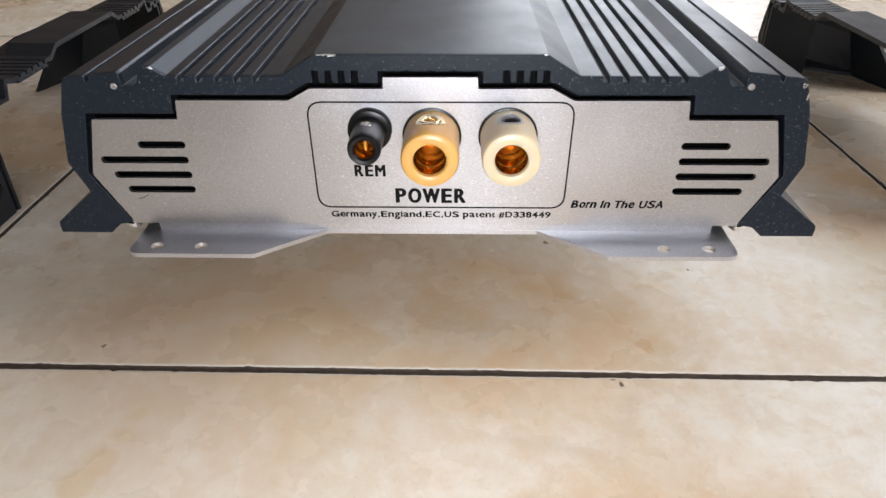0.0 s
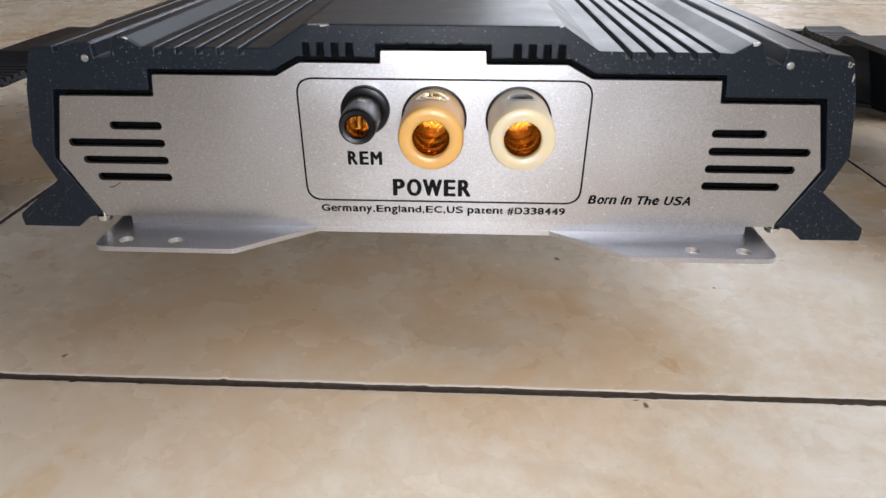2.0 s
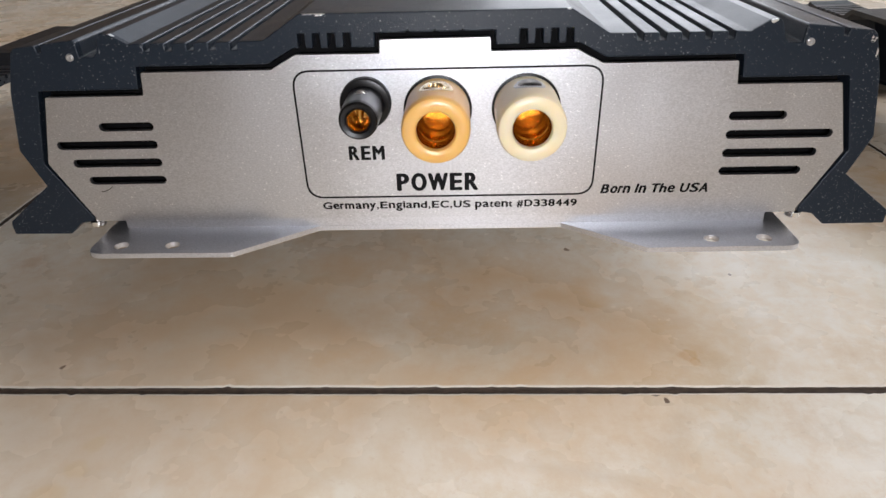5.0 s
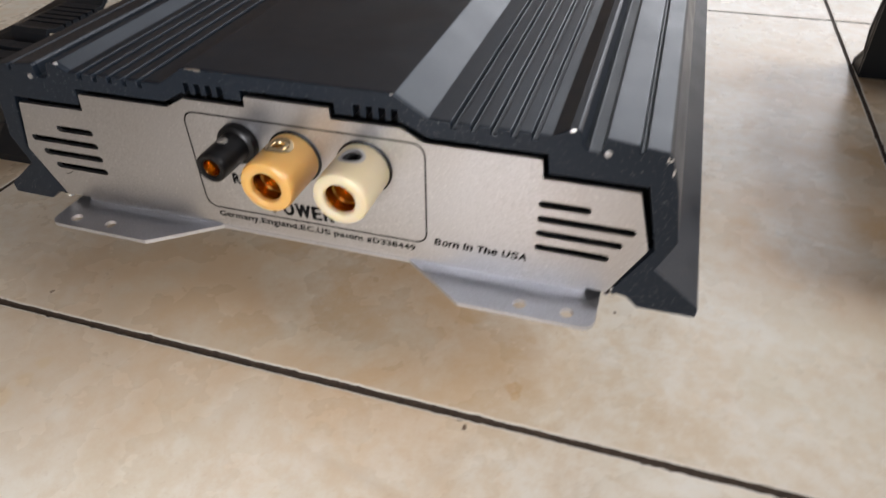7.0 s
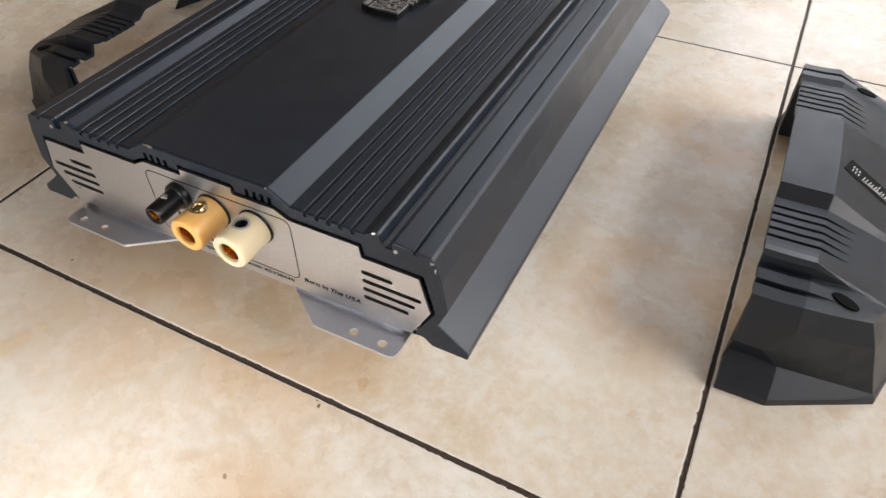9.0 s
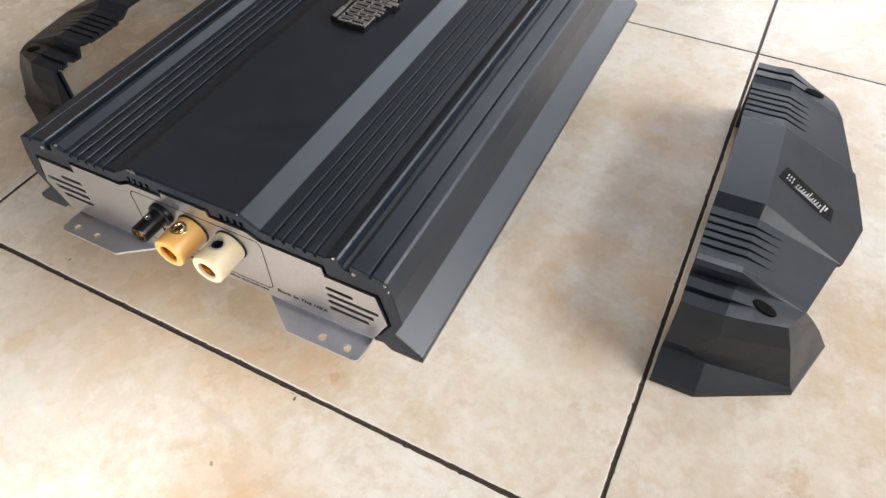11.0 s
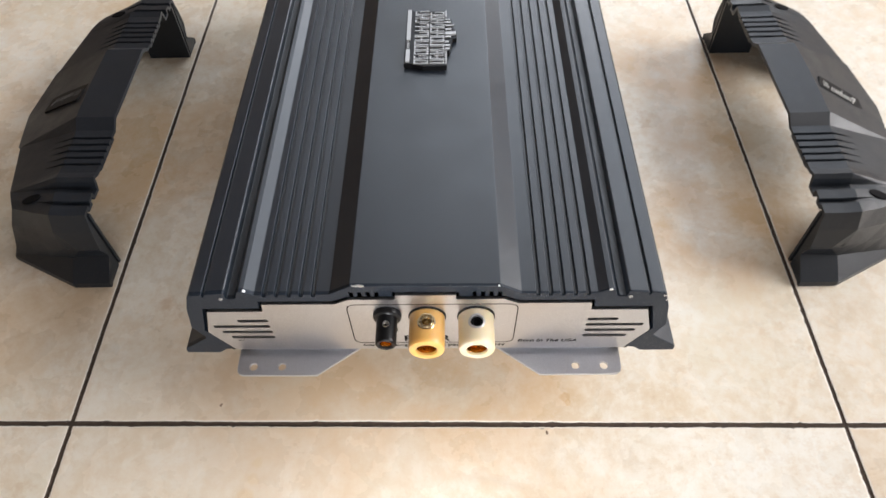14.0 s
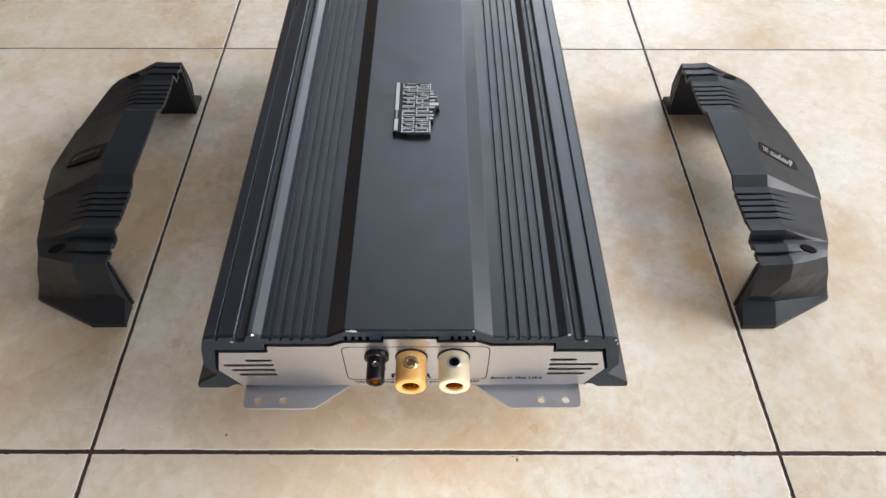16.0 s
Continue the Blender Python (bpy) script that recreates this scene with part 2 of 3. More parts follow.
    t.links.new(p, wob.inputs["Vector"])
    shift = t.nodes.new("ShaderNodeVectorMath")
    shift.operation = "MULTIPLY_ADD"
    t.links.new(wob.outputs["Color"], shift.inputs[0])
    shift.inputs[1].default_value = (0.005, 0.005, 0)
    t.links.new(p, shift.inputs[2])
    q = shift.outputs[0]
    for place, size, colour in (((0.0705, -0.0062, 0), 0.0030, (0.52, 0.31, 0.13)), ((0.0718, -0.0092, 0), 0.0024, (0.55, 0.35, 0.16)), ((0.0594, -0.0253, 0), 0.0011, (0.10, 0.06, 0.04)),
                               ((0.0972, 0.0397, 0), 0.0011, (0.13, 0.09, 0.06)), ((0.0445, 0.0585, 0), 0.0013, (0.2, 0.13, 0.08)), ((-0.1116, -0.0101, 0), 0.0011, (0.2, 0.13, 0.08)),
                               ((-0.0930, -0.0670, 0), 0.0060, (0.66, 0.50, 0.28)), ((-0.0895, -0.0595, 0), 0.0055, (0.66, 0.49, 0.28)), ((-0.0875, -0.0500, 0), 0.0035, (0.66, 0.52, 0.33)), ((-0.0862, -0.0420, 0), 0.0030, (0.66, 0.53, 0.34)),
                               ((0.0440, -0.0703, 0), 0.0014, (0.3, 0.2, 0.12)), ((0.0575, -0.0226, 0), 0.0016, (0.06, 0.04, 0.03))):
        s = math_node(t, "SMOOTH_MIN", math_node(t, "MULTIPLY", near(t, q, (place[0] + 0.0025, place[1] + 0.0025, 0), size), 3.0), 1.0)
        c = mix(t, math_node(t, "MULTIPLY", s, 0.9 if size < 0.002 else 0.5), c, colour)
    t.links.new(c, b.inputs["Base Color"])
    t.links.new(ramp(t, noise_at(t, p, 30, 4), [(0.3, grey(0.22)), (0.7, grey(0.33))]), b.inputs["Roughness"])
    bump(t, b, noise_at(t, p, 70, 4), 0.10, 0.0012)
    return m


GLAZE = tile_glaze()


def plain_noise(name, a, c, scale, rough):
    m, t, b = shader(name, a, rough)
    p = position(t)
    n = noise_at(t, p, scale, 5)
    t.links.new(mix(t, n, a, c), b.inputs["Base Color"])
    bump(t, b, n, 0.3, 0.001)
    return m


GROUT = plain_noise("dirty_grout", (0.004, 0.003, 0.002), (0.090, 0.060, 0.040), 620, 0.95)
RIM = plain_noise("worn_tile_rim", (0.60, 0.52, 0.42), (0.86, 0.82, 0.75), 260, 0.42)
# the grout turns slightly paler towards the far joints
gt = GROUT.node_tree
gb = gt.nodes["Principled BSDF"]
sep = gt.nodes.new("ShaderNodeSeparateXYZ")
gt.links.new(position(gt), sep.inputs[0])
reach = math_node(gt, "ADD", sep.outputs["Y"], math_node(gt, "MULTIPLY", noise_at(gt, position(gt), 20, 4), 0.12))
far_pale = ramp(gt, reach, [(0.36, grey(0)), (0.44, grey(1))])
gt.links.new(mix(gt, far_pale, gb.inputs["Base Color"].links[0].from_socket, (0.11, 0.095, 0.08)), gb.inputs["Base Color"])
# made-up paint, chosen for how much warm light it throws back
PAINT = plain_noise("sand_wall_paint", (0.27, 0.212, 0.160), (0.30, 0.240, 0.185), 14, 0.85)

# ---- mesh helpers ----
MM = 0.001


def part(name, bm, material, parent=None, label="", smooth=False):
    me = bpy.data.meshes.new(name)
    bm.to_mesh(me)
    bm.free()
    me.materials.append(material)
    if smooth:
        for f in me.polygons:
            f.use_smooth = True
        me.set_sharp_from_angle(angle=radians(32))
    ob = new(name, me)
    ob.parent = parent
    if label:
        ob["label"] = label
    return ob


def bevelled(ob, width, segments=1, angle=28):
    m = ob.modifiers.new("edge", "BEVEL")
    m.width, m.segments, m.limit_method, m.angle_limit = width, segments, "ANGLE", radians(angle)
    return ob


def plate(outer, holes, near_c, far_c, axes="xzy"):
    """A flat piece with holes: loops of (a, b) in millimetres, from near_c to far_c along the third axis."""
    bm = bmesh.new()
    order = ["xyz".index(c) for c in axes]

    def put(a, b, c):
        v = [0, 0, 0]
        v[order[0]], v[order[1]], v[order[2]] = a * MM, b * MM, c * MM
        return v
    edges = []
    for loop in (outer, *holes):
        vs = [bm.verts.new(put(a, b, near_c)) for a, b in loop]
        edges += [bm.edges.new((vs[i], vs[(i + 1) % len(vs)])) for i in range(len(vs))]
    bmesh.ops.triangle_fill(bm, use_beauty=True, use_dissolve=False, edges=edges)
    r = bmesh.ops.extrude_face_region(bm, geom=bm.faces[:])
    step = Vector(put(0, 0, far_c)) - Vector(put(0, 0, near_c))
    bmesh.ops.translate(bm, vec=step, verts=[g for g in r["geom"] if isinstance(g, bmesh.types.BMVert)])
    bmesh.ops.recalc_face_normals(bm, faces=bm.faces[:])
    return bm


def arc(cx, cy, r, a0, a1, n):
    return [(cx + r * math.cos(radians(a0 + (a1 - a0) * i / n)), cy + r * math.sin(radians(a0 + (a1 - a0) * i / n))) for i in range(n + 1)]


def circle(cx, cy, r, n=20):
    return arc(cx, cy, r, 0, 360, n)[:-1]


def slot(x0, x1, z, h):
    r = h / 2
    return arc(x1 - r, z, r, -90, 90, 8) + arc(x0 + r, z, r, 90, 270, 8)


def rounded(points, r, n=6):
    """A closed polygon with every corner rounded by r (or by its own third number)."""
    out = []
    for i, p in enumerate(points):
        a, c = points[i - 1], points[(i + 1) % len(points)]
        rr = p[2] if len(p) > 2 else r
        p, a, c = Vector(p[:2]), Vector(a[:2]), Vector(c[:2])
        if rr <= 0:
            out.append(tuple(p))
            continue
        u, w = (a - p).normalized(), (c - p).normalized()
        half = u.angle(w) / 2
        d = rr / math.tan(half)
        s, e = p + u * d, p + w * d
        for k in range(n + 1):
            f = k / n
            out.append(tuple((1 - f) ** 2 * s + 2 * f * (1 - f) * p + f * f * e))
    return out


def lathe(profile, centre, n=48, axis="y", close=False):
    """Turns (radius, along) pairs in millimetres about an axis through centre."""
    bm = bmesh.new()
    rings = []
    for r, a in profile:
        ring = []
        for i in range(n):
            c, s = math.cos(2 * math.pi * i / n) * r, math.sin(2 * math.pi * i / n) * r
            v = {"y": (c, a, s), "z": (c, s, a), "x": (a, c, s)}[axis]
            ring.append(bm.verts.new([(centre[k] + v[k]) * MM for k in range(3)]))
        rings.append(ring)
    for a, b in zip(rings, rings[1:]):
        for i in range(n):
            j = (i + 1) % n
            bm.faces.new((a[i], a[j], b[j], b[i]))
    if profile[0][0] > 0.02 and close:
        bm.faces.new(rings[0])
    if close:
        bm.faces.new(rings[-1][::-1])
    bmesh.ops.recalc_face_normals(bm, faces=bm.faces[:])
    return bm


def box(x0, x1, y0, y1, z0, z1, unit=MM):
    bm = bmesh.new()
    bmesh.ops.create_cube(bm, size=1)
    for v in bm.verts:
        v.co = ((x0 if v.co.x < 0 else x1) * unit, (y0 if v.co.y < 0 else y1) * unit, (z0 if v.co.z < 0 else z1) * unit)
    return bm


# advance widths of a plain grotesque face, in thousandths of its size
ADVANCE = {"A": 667, "B": 667, "C": 722, "D": 722, "E": 667, "G": 778, "I": 278, "M": 833, "O": 778, "P": 667, "R": 722, "S": 667, "T": 611, "U": 722, "W": 944,
           "a": 556, "d": 556, "e": 556, "g": 556, "h": 556, "l": 222, "m": 833, "n": 556, "o": 556, "p": 556, "r": 333, "t": 330, "y": 500, ",": 278, "#": 556, " ": 278}


def lettering(word, x0, x1, z0, height, bold, slant, parent):
    """Printed words in the panel's face: from x0 to x1, with the capitals' foot at z0; bold: thicker strokes, in millimetres."""
    advance = [ADVANCE.get(c, 556) for c in word]
    unit = (x1 - x0) / sum(advance)
    bm = bmesh.new()
    x = x0
    for char, wide in zip(word, advance):
        side = 0.01 if char in "AWTy" else 0.07 if char in "MEPRBDUm" else 0.045
        left, right = x + side * wide * unit, x + (1 - side) * wide * unit
        x += wide * unit
        if char == " ":
            continue
        cu = bpy.data.curves.new("letter", "FONT")
        cu.body, cu.resolution_u, cu.fill_mode = char, 4, "BOTH"
        tmp = new("lettering_source", cu)
        flat = bpy.data.meshes.new_from_object(tmp.evaluated_get(bpy.context.evaluated_depsgraph_get()))
        bpy.data.objects.remove(tmp)
        xs, ys = [v.co.x for v in flat.vertices], [v.co.y for v in flat.vertices]
        lo, hi = min(xs), max(xs)
        if char in "Il":
            left, right = x - 0.5 * wide * unit - bold - 0.06 * height, x - 0.5 * wide * unit + bold + 0.06 * height
        if char == ",":
            left, right = x - 0.5 * wide * unit - bold - 0.07 * height, x - 0.5 * wide * unit + bold + 0.07 * height
        tall = height / 0.73 if char not in "aemnorgpy" else 0.74 * height / max(ys)
        for k in range(7):
            dx, dz = (0, 0) if k == 6 else (bold * math.cos(k * math.pi / 3), 0.6 * bold * math.sin(k * math.pi / 3))
            made = []
            for v in flat.vertices:
                up = 0.6 * bold + v.co.y * tall * (1 - 1.2 * bold / height)
                made.append(bm.verts.new(((left + bold + (v.co.x - lo) / (hi - lo) * (right - left - 2 * bold) + dx + slant * up) * MM, -(0.05 + 0.005 * k) * MM, (z0 + up + dz) * MM)))
            for f in flat.polygons:
                bm.faces.new([made[i] for i in f.vertices])
    return part("lettering", bm, INK, parent, "black printed words " + word)


# ---- amplifier ----


def both(half):
    """A left-right symmetric line from its right half, listed from the middle outwards: from the left end to the right."""
    return [(-x, z) for x, z in half[::-1]] + half


def make_amplifier():
    amp = tagged(new("car_amplifier"), "slate-grey finned car amplifier with silver end panel above cream tiles", "amplifier")
    amp.rotation_euler = (0, 0, radians(0.42))
    length = 334
    grooves = []
    for g in (48.8, 54.2, 59.5, 64.9, 70.3):
        grooves += [(g - 0.9, 89.4), (g - 0.75, 87.5), (g + 0.75, 87.5), (g + 0.9, 89.4)]
    top = [(32.3, 95.4), (41.6, 89.5)] + grooves + [(74.6, 89.2), (78.8, 91.7), (80.9, 92.0), (81.8, 91.2), (82.9, 87.5), (84.0, 86.4), (87.3, 86.4), (87.5, 90.0), (88.1, 90.6),
           (96.2, 89.7), (96.5, 87.7), (97.4, 87.7), (97.7, 89.5), (103.3, 88.9), (104.3, 87.9), (107.4, 78.0), (110.0, 62.8), (105.7, 52.6), (118.9, 42.2), (119.2, 41.0), (119.0, 38.3),
           (103.0, 38.2), (99.4, 41.4), (95.6, 42.0)]
    inside = [(95.4, 43.2), (104.6, 59.2), (100.2, 78.3), (74.6, 78.3), (74.0, 83.9), (41.2, 83.9)]
    cut = [(34.6, 87.5)]
    for v in (32.2, 28.6, 24.9, 21.2):
        cut += [(v + 0.95, 87.5), (v + 0.85, 90.9), (v - 0.85, 90.9), (v - 0.95, 87.5)]
    cut += [(14.6, 87.4), (14.5, 90.7), (7.3, 90.7), (6.6, 91.2), (5.9, 90.7), (0.55, 90.7), (0.0, 91.2)]
    inner = inside + cut
    loop = both(top) + inner + [(-x, z) for x, z in inner[-2::-1]]
    bm = plate(loop, [], 0.7, length)
    sink = part("heatsink", bm, COAT, amp, "slate powder-coated aluminium extrusion with grooves and ridges")
    bevelled(sink, 0.00028, 2)

    # near-black block put in for the shade behind the panel and its gaps
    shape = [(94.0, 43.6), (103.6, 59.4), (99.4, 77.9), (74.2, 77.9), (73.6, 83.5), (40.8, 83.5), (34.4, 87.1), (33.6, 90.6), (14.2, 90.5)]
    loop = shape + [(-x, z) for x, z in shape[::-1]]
    part("dark_filler", plate(loop, [], 5.0, length - 3), VOID, amp)

    # end panels, front and rear
    half = [(13.2, 89.3), (13.4, 86.0), (34.0, 86.1), (40.4, 82.6), (72.7, 82.6), (73.3, 76.9), (98.4, 76.8), (102.9, 59.2), (93.8, 42.4)]
    outline = rounded(half + [(-x, z) for x, z in half[::-1]], 0.35, 3)
    slots = []
    for x0, x1, z in ((72.6, 86.8, 68.95), (72.6, 99.1, 64.1), (72.5, 96.2, 59.2), (72.4, 93.2, 54.3)):
        slots += [slot(x0, x1, z, 2.25), slot(-x1, -x0, z, 2.25)]
    panel = part("end_panel", plate(outline, slots, 0, 1.5), SILVER, amp, "satin silver sheet metal with louvre slots")
    bevelled(panel, 0.00012)
    rear = part("end_panel", plate(outline, slots, length - 1, length + 0.5), SILVER, amp)
    bevelled(rear, 0.00012)
    frame_out = rounded([(-35.6, 82.4), (41.0, 82.4), (40.4, 48.2), (-35.2, 48.2)], 4.6, 8)
    frame_in = rounded([(-35.12, 81.92), (40.52, 81.92), (39.92, 48.68), (-34.72, 48.68)], 4.15, 8)
    part("printed_frame", plate(frame_out, [frame_in], -0.06, 0.02), INK, panel, "thin black printed frame with rounded corners")
    lettering("REM", -23.4, -13.6, 58.9, 4.15, 0.24, 0.0, panel)
    lettering("POWER", -11.5, 10.6, 50.0, 5.35, 0.33, 0.0, panel)
    lettering("Germany,England,EC,US patent #D338449", -31.6, 36.6, 45.0, 2.2, 0.12, 0.0, panel)
    lettering("Born In The USA", 42.2, 70.4, 48.5, 2.8, 0.16, 0.22, panel)
    # a hair-like scratch under the left louvres
    cu = [(-90.8 + 3.4 * k / 8, 51.2 + 1.5 * (k / 8) ** 2) for k in range(9)]
    line = cu + [(x, z - 0.22) for x, z in cu[::-1]]
    part("scratch", plate(line, [], -0.05, 0.02), VOID, panel)

    # mounting plate under the case
    fr = [(-93.0, 20), (-93.0, -12.0, 4.0), (-54.0, -12.2, 1.5), (-33.6, 2.8, 1.5), (33.0, 2.8, 1.5), (53.2, -12.2, 1.5), (92.4, -12.0, 4.0), (92.4, 20)]
    back = [(92.6, length - 20), (92.6, length + 14, 2.6), (53.2, length + 14, 1.5), (33, length - 2, 1.5), (-33.6, length - 2, 1.5), (-54, length + 14, 1.5), (-93.4, length + 14, 2.6), (-93.4, length - 20)]
    pl = rounded([p if len(p) == 3 else (*p, 0) for p in fr + back], 0, 5)
    holes = [circle(x, y, 1.95, 18) for x in (-85.2, -71.4, 70.6, 84.2) for y in (-7.6, length + 8)]
    base = part("mounting_plate", plate(pl, holes, 37.2, 38.6, "xyz"), BRACKET, amp, "grey steel mounting plate with screw holes in its ears")
    bevelled(base, 0.0002)
    bm = box(-88, 88, 3, length - 3, 38.6, 43.4)
    part("bottom_cover", bm, BRACKET, amp)
    for x in (-95.6, 95.2):
        part("case_screw", lathe([(0.02, -0.3), (1.6, -0.3), (2.0, 0.1), (2.0, 1.4), (0.8, 1.5), (0.8, 4)], (x, 2.6, 40.2), 20, "z"), BRIGHT, amp, "bright nickel screw", True)
    for x in (-89.6, 88.9):
        part("channel_screw", lathe([(0.02, 0.35), (0.5, 0.3), (0.6, 0.0), (0.9, 0.1), (0.95, 0.5), (1.0, 3.0)], (x, 0.25, 86.5), 12), RELIEF, amp, "worn bright end screw", True)
    return amp


def bored(bm, cx, cy, low, r):
    """Takes the faces out of a barrel's top round a bore at (cx, cy)."""
    gone = []
    for f in bm.faces:
        c = f.calc_center_median() / MM
        if c.z > low and math.hypot(c.x - cx, c.y - cy) < r:
            gone.append(f)
    bmesh.ops.delete(bm, geom=gone, context="FACES")
    return bm


def clamp_screw(cx, cy, cz, barrel, r, ring, material, parent):
    """The bore's collar, laid on the curved barrel, and the grub screw sunk in it with its hexagon socket."""
    bm = bmesh.new()
    n = 32
    rows = []
    for rr, lift in ((1.10 * r, -0.05), (1.02 * r, 0.12), (0.86 * r, 0.14), (0.80 * r, 0.02), (0.79 * r, -1.4)):
        row = []
        for k in range(n):
            a = 2 * math.pi * k / n
            x = rr * math.cos(a)
            row.append(bm.verts.new(((cx + x) * MM, (cy + rr * math.sin(a)) * MM, (cz + math.sqrt(barrel ** 2 - x * x) + lift) * MM)))
        rows.append(row)
    for p, q in zip(rows, rows[1:]):
        for k in range(n):
            j = (k + 1) % n
            bm.faces.new((p[k], p[j], q[j], q[k]))
    bmesh.ops.recalc_face_normals(bm, faces=bm.faces[:])
    part("bore_collar", bm, ring, parent, "", True)
    proud = material is BRASS
    top = cz + barrel - (0.05 if proud else 0.9)
    s = part("clamp_screw", lathe([(0.46 * r, -1.4), (0.48 * r, -0.2), (0.52 * r, 0.02), (0.70 * r, 0.05), (0.76 * r, -0.2), (0.78 * r, -1.6)], (cx, cy, top), 28, "z"), material, parent, "", True)
    wide = (0.30 if proud else 0.56) * r
    hexagon = [(cx + wide * math.cos(math.pi / 3 * k), cy + wide * math.sin(math.pi / 3 * k)) for k in range(6)]
    part("hex_socket", plate(hexagon, [], top - 1.6, top - 0.9, "xyz"), DEEP_GOLD if proud else VOID, s)


def make_terminals(amp):
    def power(cx, cz, material, label, ring, screw):
        wall = [(8.0, -14.0 + 0.5 * k) for k in range(26)]
        bm = lathe([(4.5, -10.0), (4.5, -16.9), (4.7, -17.35), (5.2, -17.6), (6.8, -17.6), (7.6, -17.2), (7.95, -16.4), (8.0, -15.2)] + wall + [(8.0, -0.9), (7.4, -0.4), (7.4, 1.0)], (cx, 0, cz), 72)
        body = part("power_terminal", bored(bm, cx, -7.2, cz + 5, 3.2), material, amp, label, True)
        # black ring put in for the dark shade round the terminal's foot
        part("foot_shade_ring", lathe([(7.8, -0.7), (8.5, -0.5), (8.6, 0.1), (7.2, 0.2)], (cx, 0, cz), 48), BLACK, body)
        part("sleeve", lathe([(4.48, -16.2), (4.3, -15.9), (4.3, -12.2), (4.05, -12.0)] + [(4.05 - 0.2 * (k % 2), -11.8 + 0.5 * k) for k in range(22)] + [(3.9, 0.0)], (cx, 0, cz), 40), GOLD, body, "gold-plated sleeve", True)
        part("bore_end", lathe([(0.02, -1.2), (2.0, -3.2), (3.7, -4.8), (3.8, -0.5)], (cx, 0, cz), 32), DEEP_GOLD, body, "", True)
        clamp_screw(cx, -7.2, cz, 8.0, 3.8 if screw is BRASS else 3.5, ring, screw, body)

    power(0.2, 72.0, AMBER, "amber nylon power terminal with gold-plated sleeve", BRASS, BRASS)
    power(22.2, 72.1, CREAM, "cream nylon power terminal with gold-plated sleeve", RELIEF, BLACK)
    wall = [(4.62 + 0.08 * k / 23, -14.4 + 0.5 * k) for k in range(23)]
    bm = lathe([(2.7, -11), (2.7, -15.3), (3.1, -15.8), (4.0, -16.0), (4.45, -15.6), (4.6, -14.8)] + wall + [(4.7, -3.0), (5.2, -2.7), (6.1, -2.5), (6.35, -2.0), (6.35, 0.2)], (-17.6, 0, 74.3), 60)
    rem = part("remote_terminal", bored(bm, -17.6, -7.8, 74.2 + 3.4, 1.25), BLACK, amp, "small black remote terminal", True)
    part("sleeve", lathe([(2.65, -15.1), (2.4, -14.6), (2.4, -5.0), (0.02, -4.6)], (-17.6, 0, 74.2), 30), GOLD, rem, "gold-plated sleeve", True)
    part("clamp_tip", lathe([(0.02, -1.9), (0.8, -1.7), (0.9, 1.5)], (-17.6, -11.5, 74.6), 14, "z"), GOLD, rem, "", True)
    clamp_screw(-17.6, -7.8, 74.2, 4.67, 1.5, BRIGHT, BRIGHT, rem)


def make_badge(amp):
    # a raised black emblem; its unreadable relief is plain bright bars
    z = 95.45
    outline = [(-14.4, 145.6), (-13.9, 195.4), (-10.2, 195.2), (-10.0, 193.6), (9.0, 194.4), (9.2, 186.2), (12.2, 185.4), (12.4, 178.6), (15.2, 173.0), (15.0, 168.2), (12.6, 167.6), (11.0, 156.4), (9.6, 155.8), (9.4, 143.4), (-4.0, 143.2), (-9.8, 145.4)]
    b = part("badge", plate(rounded(outline, 0.5, 2), [], z - 0.3, z + 3.0, "xyz"), BLACK, amp, "raised black badge with bright relief bars")
    bevelled(b, 0.0003)

    def bar(x0, x1, y0, y1, low=2.9, lean=0.0):
        pts = [(x0, y0), (x1, y0 + lean), (x1, y1 + lean), (x0, y1)]
        part("relief_bar", plate(pts, [], z + low, z + 3.7, "xyz"), RELIEF, b)
    # the long rail beside the rows, broken by a short run of dashes
    bar(-13.4, -11.2, 166.0, 194.6)
    bar(-13.4, -11.2, 146.6, 157.6)
    for k in range(4):
        bar(-12.9, -11.7, 158.8 + 1.7 * k, 159.8 + 1.7 * k)
    # two rows of ten upright blocks of uneven width, each a pair of strokes tied by short cross strokes
    rng = random.Random(11)
    for xa, xb in ((-8.9, -0.7), (-0.1, 8.2)):
        y = 144.6
        while y < 190.0:
            w = rng.uniform(3.7, 4.6)
            t = 0.62
            lean = rng.choice((0.0, 0.0, 0.7, -0.7))
            bar(xa, xb, y + 0.3, y + 0.3 + t, 2.9, max(lean, 0.0))
            bar(xa + rng.choice((0.0, 0.0, 2.6)), xb, y + w - t - 0.45, y + w - 0.45, 2.9, min(lean, 0.0))
            for tie in rng.sample((xa, (xa + xb) / 2 - 0.5, xb - 1.1), rng.choice((1, 1, 2))):
                bar(tie, tie + 0.8, y + 0.3 + t, y + w - t - 0.45)
            y += w
    # the stepped skyline of small bars along the other side
    bar(8.6, 9.3, 144.4, 155.4)
    bar(8.6, 9.3, 187.0, 193.8)
    for x1, y0, y1 in ((11.0, 157.2, 158.6), (11.4, 160.2, 161.6), (10.6, 163.4, 164.8), (12.0, 168.2, 169.4), (14.6, 170.6, 173.4), (12.0, 175.0, 176.4), (13.6, 178.8, 180.0), (11.8, 181.8, 183.2), (11.2, 184.6, 185.6)):
        bar(8.6, x1, y0, y1)


amp = make_amplifier()
make_terminals(amp)
make_badge(amp)

# ---- end covers ----


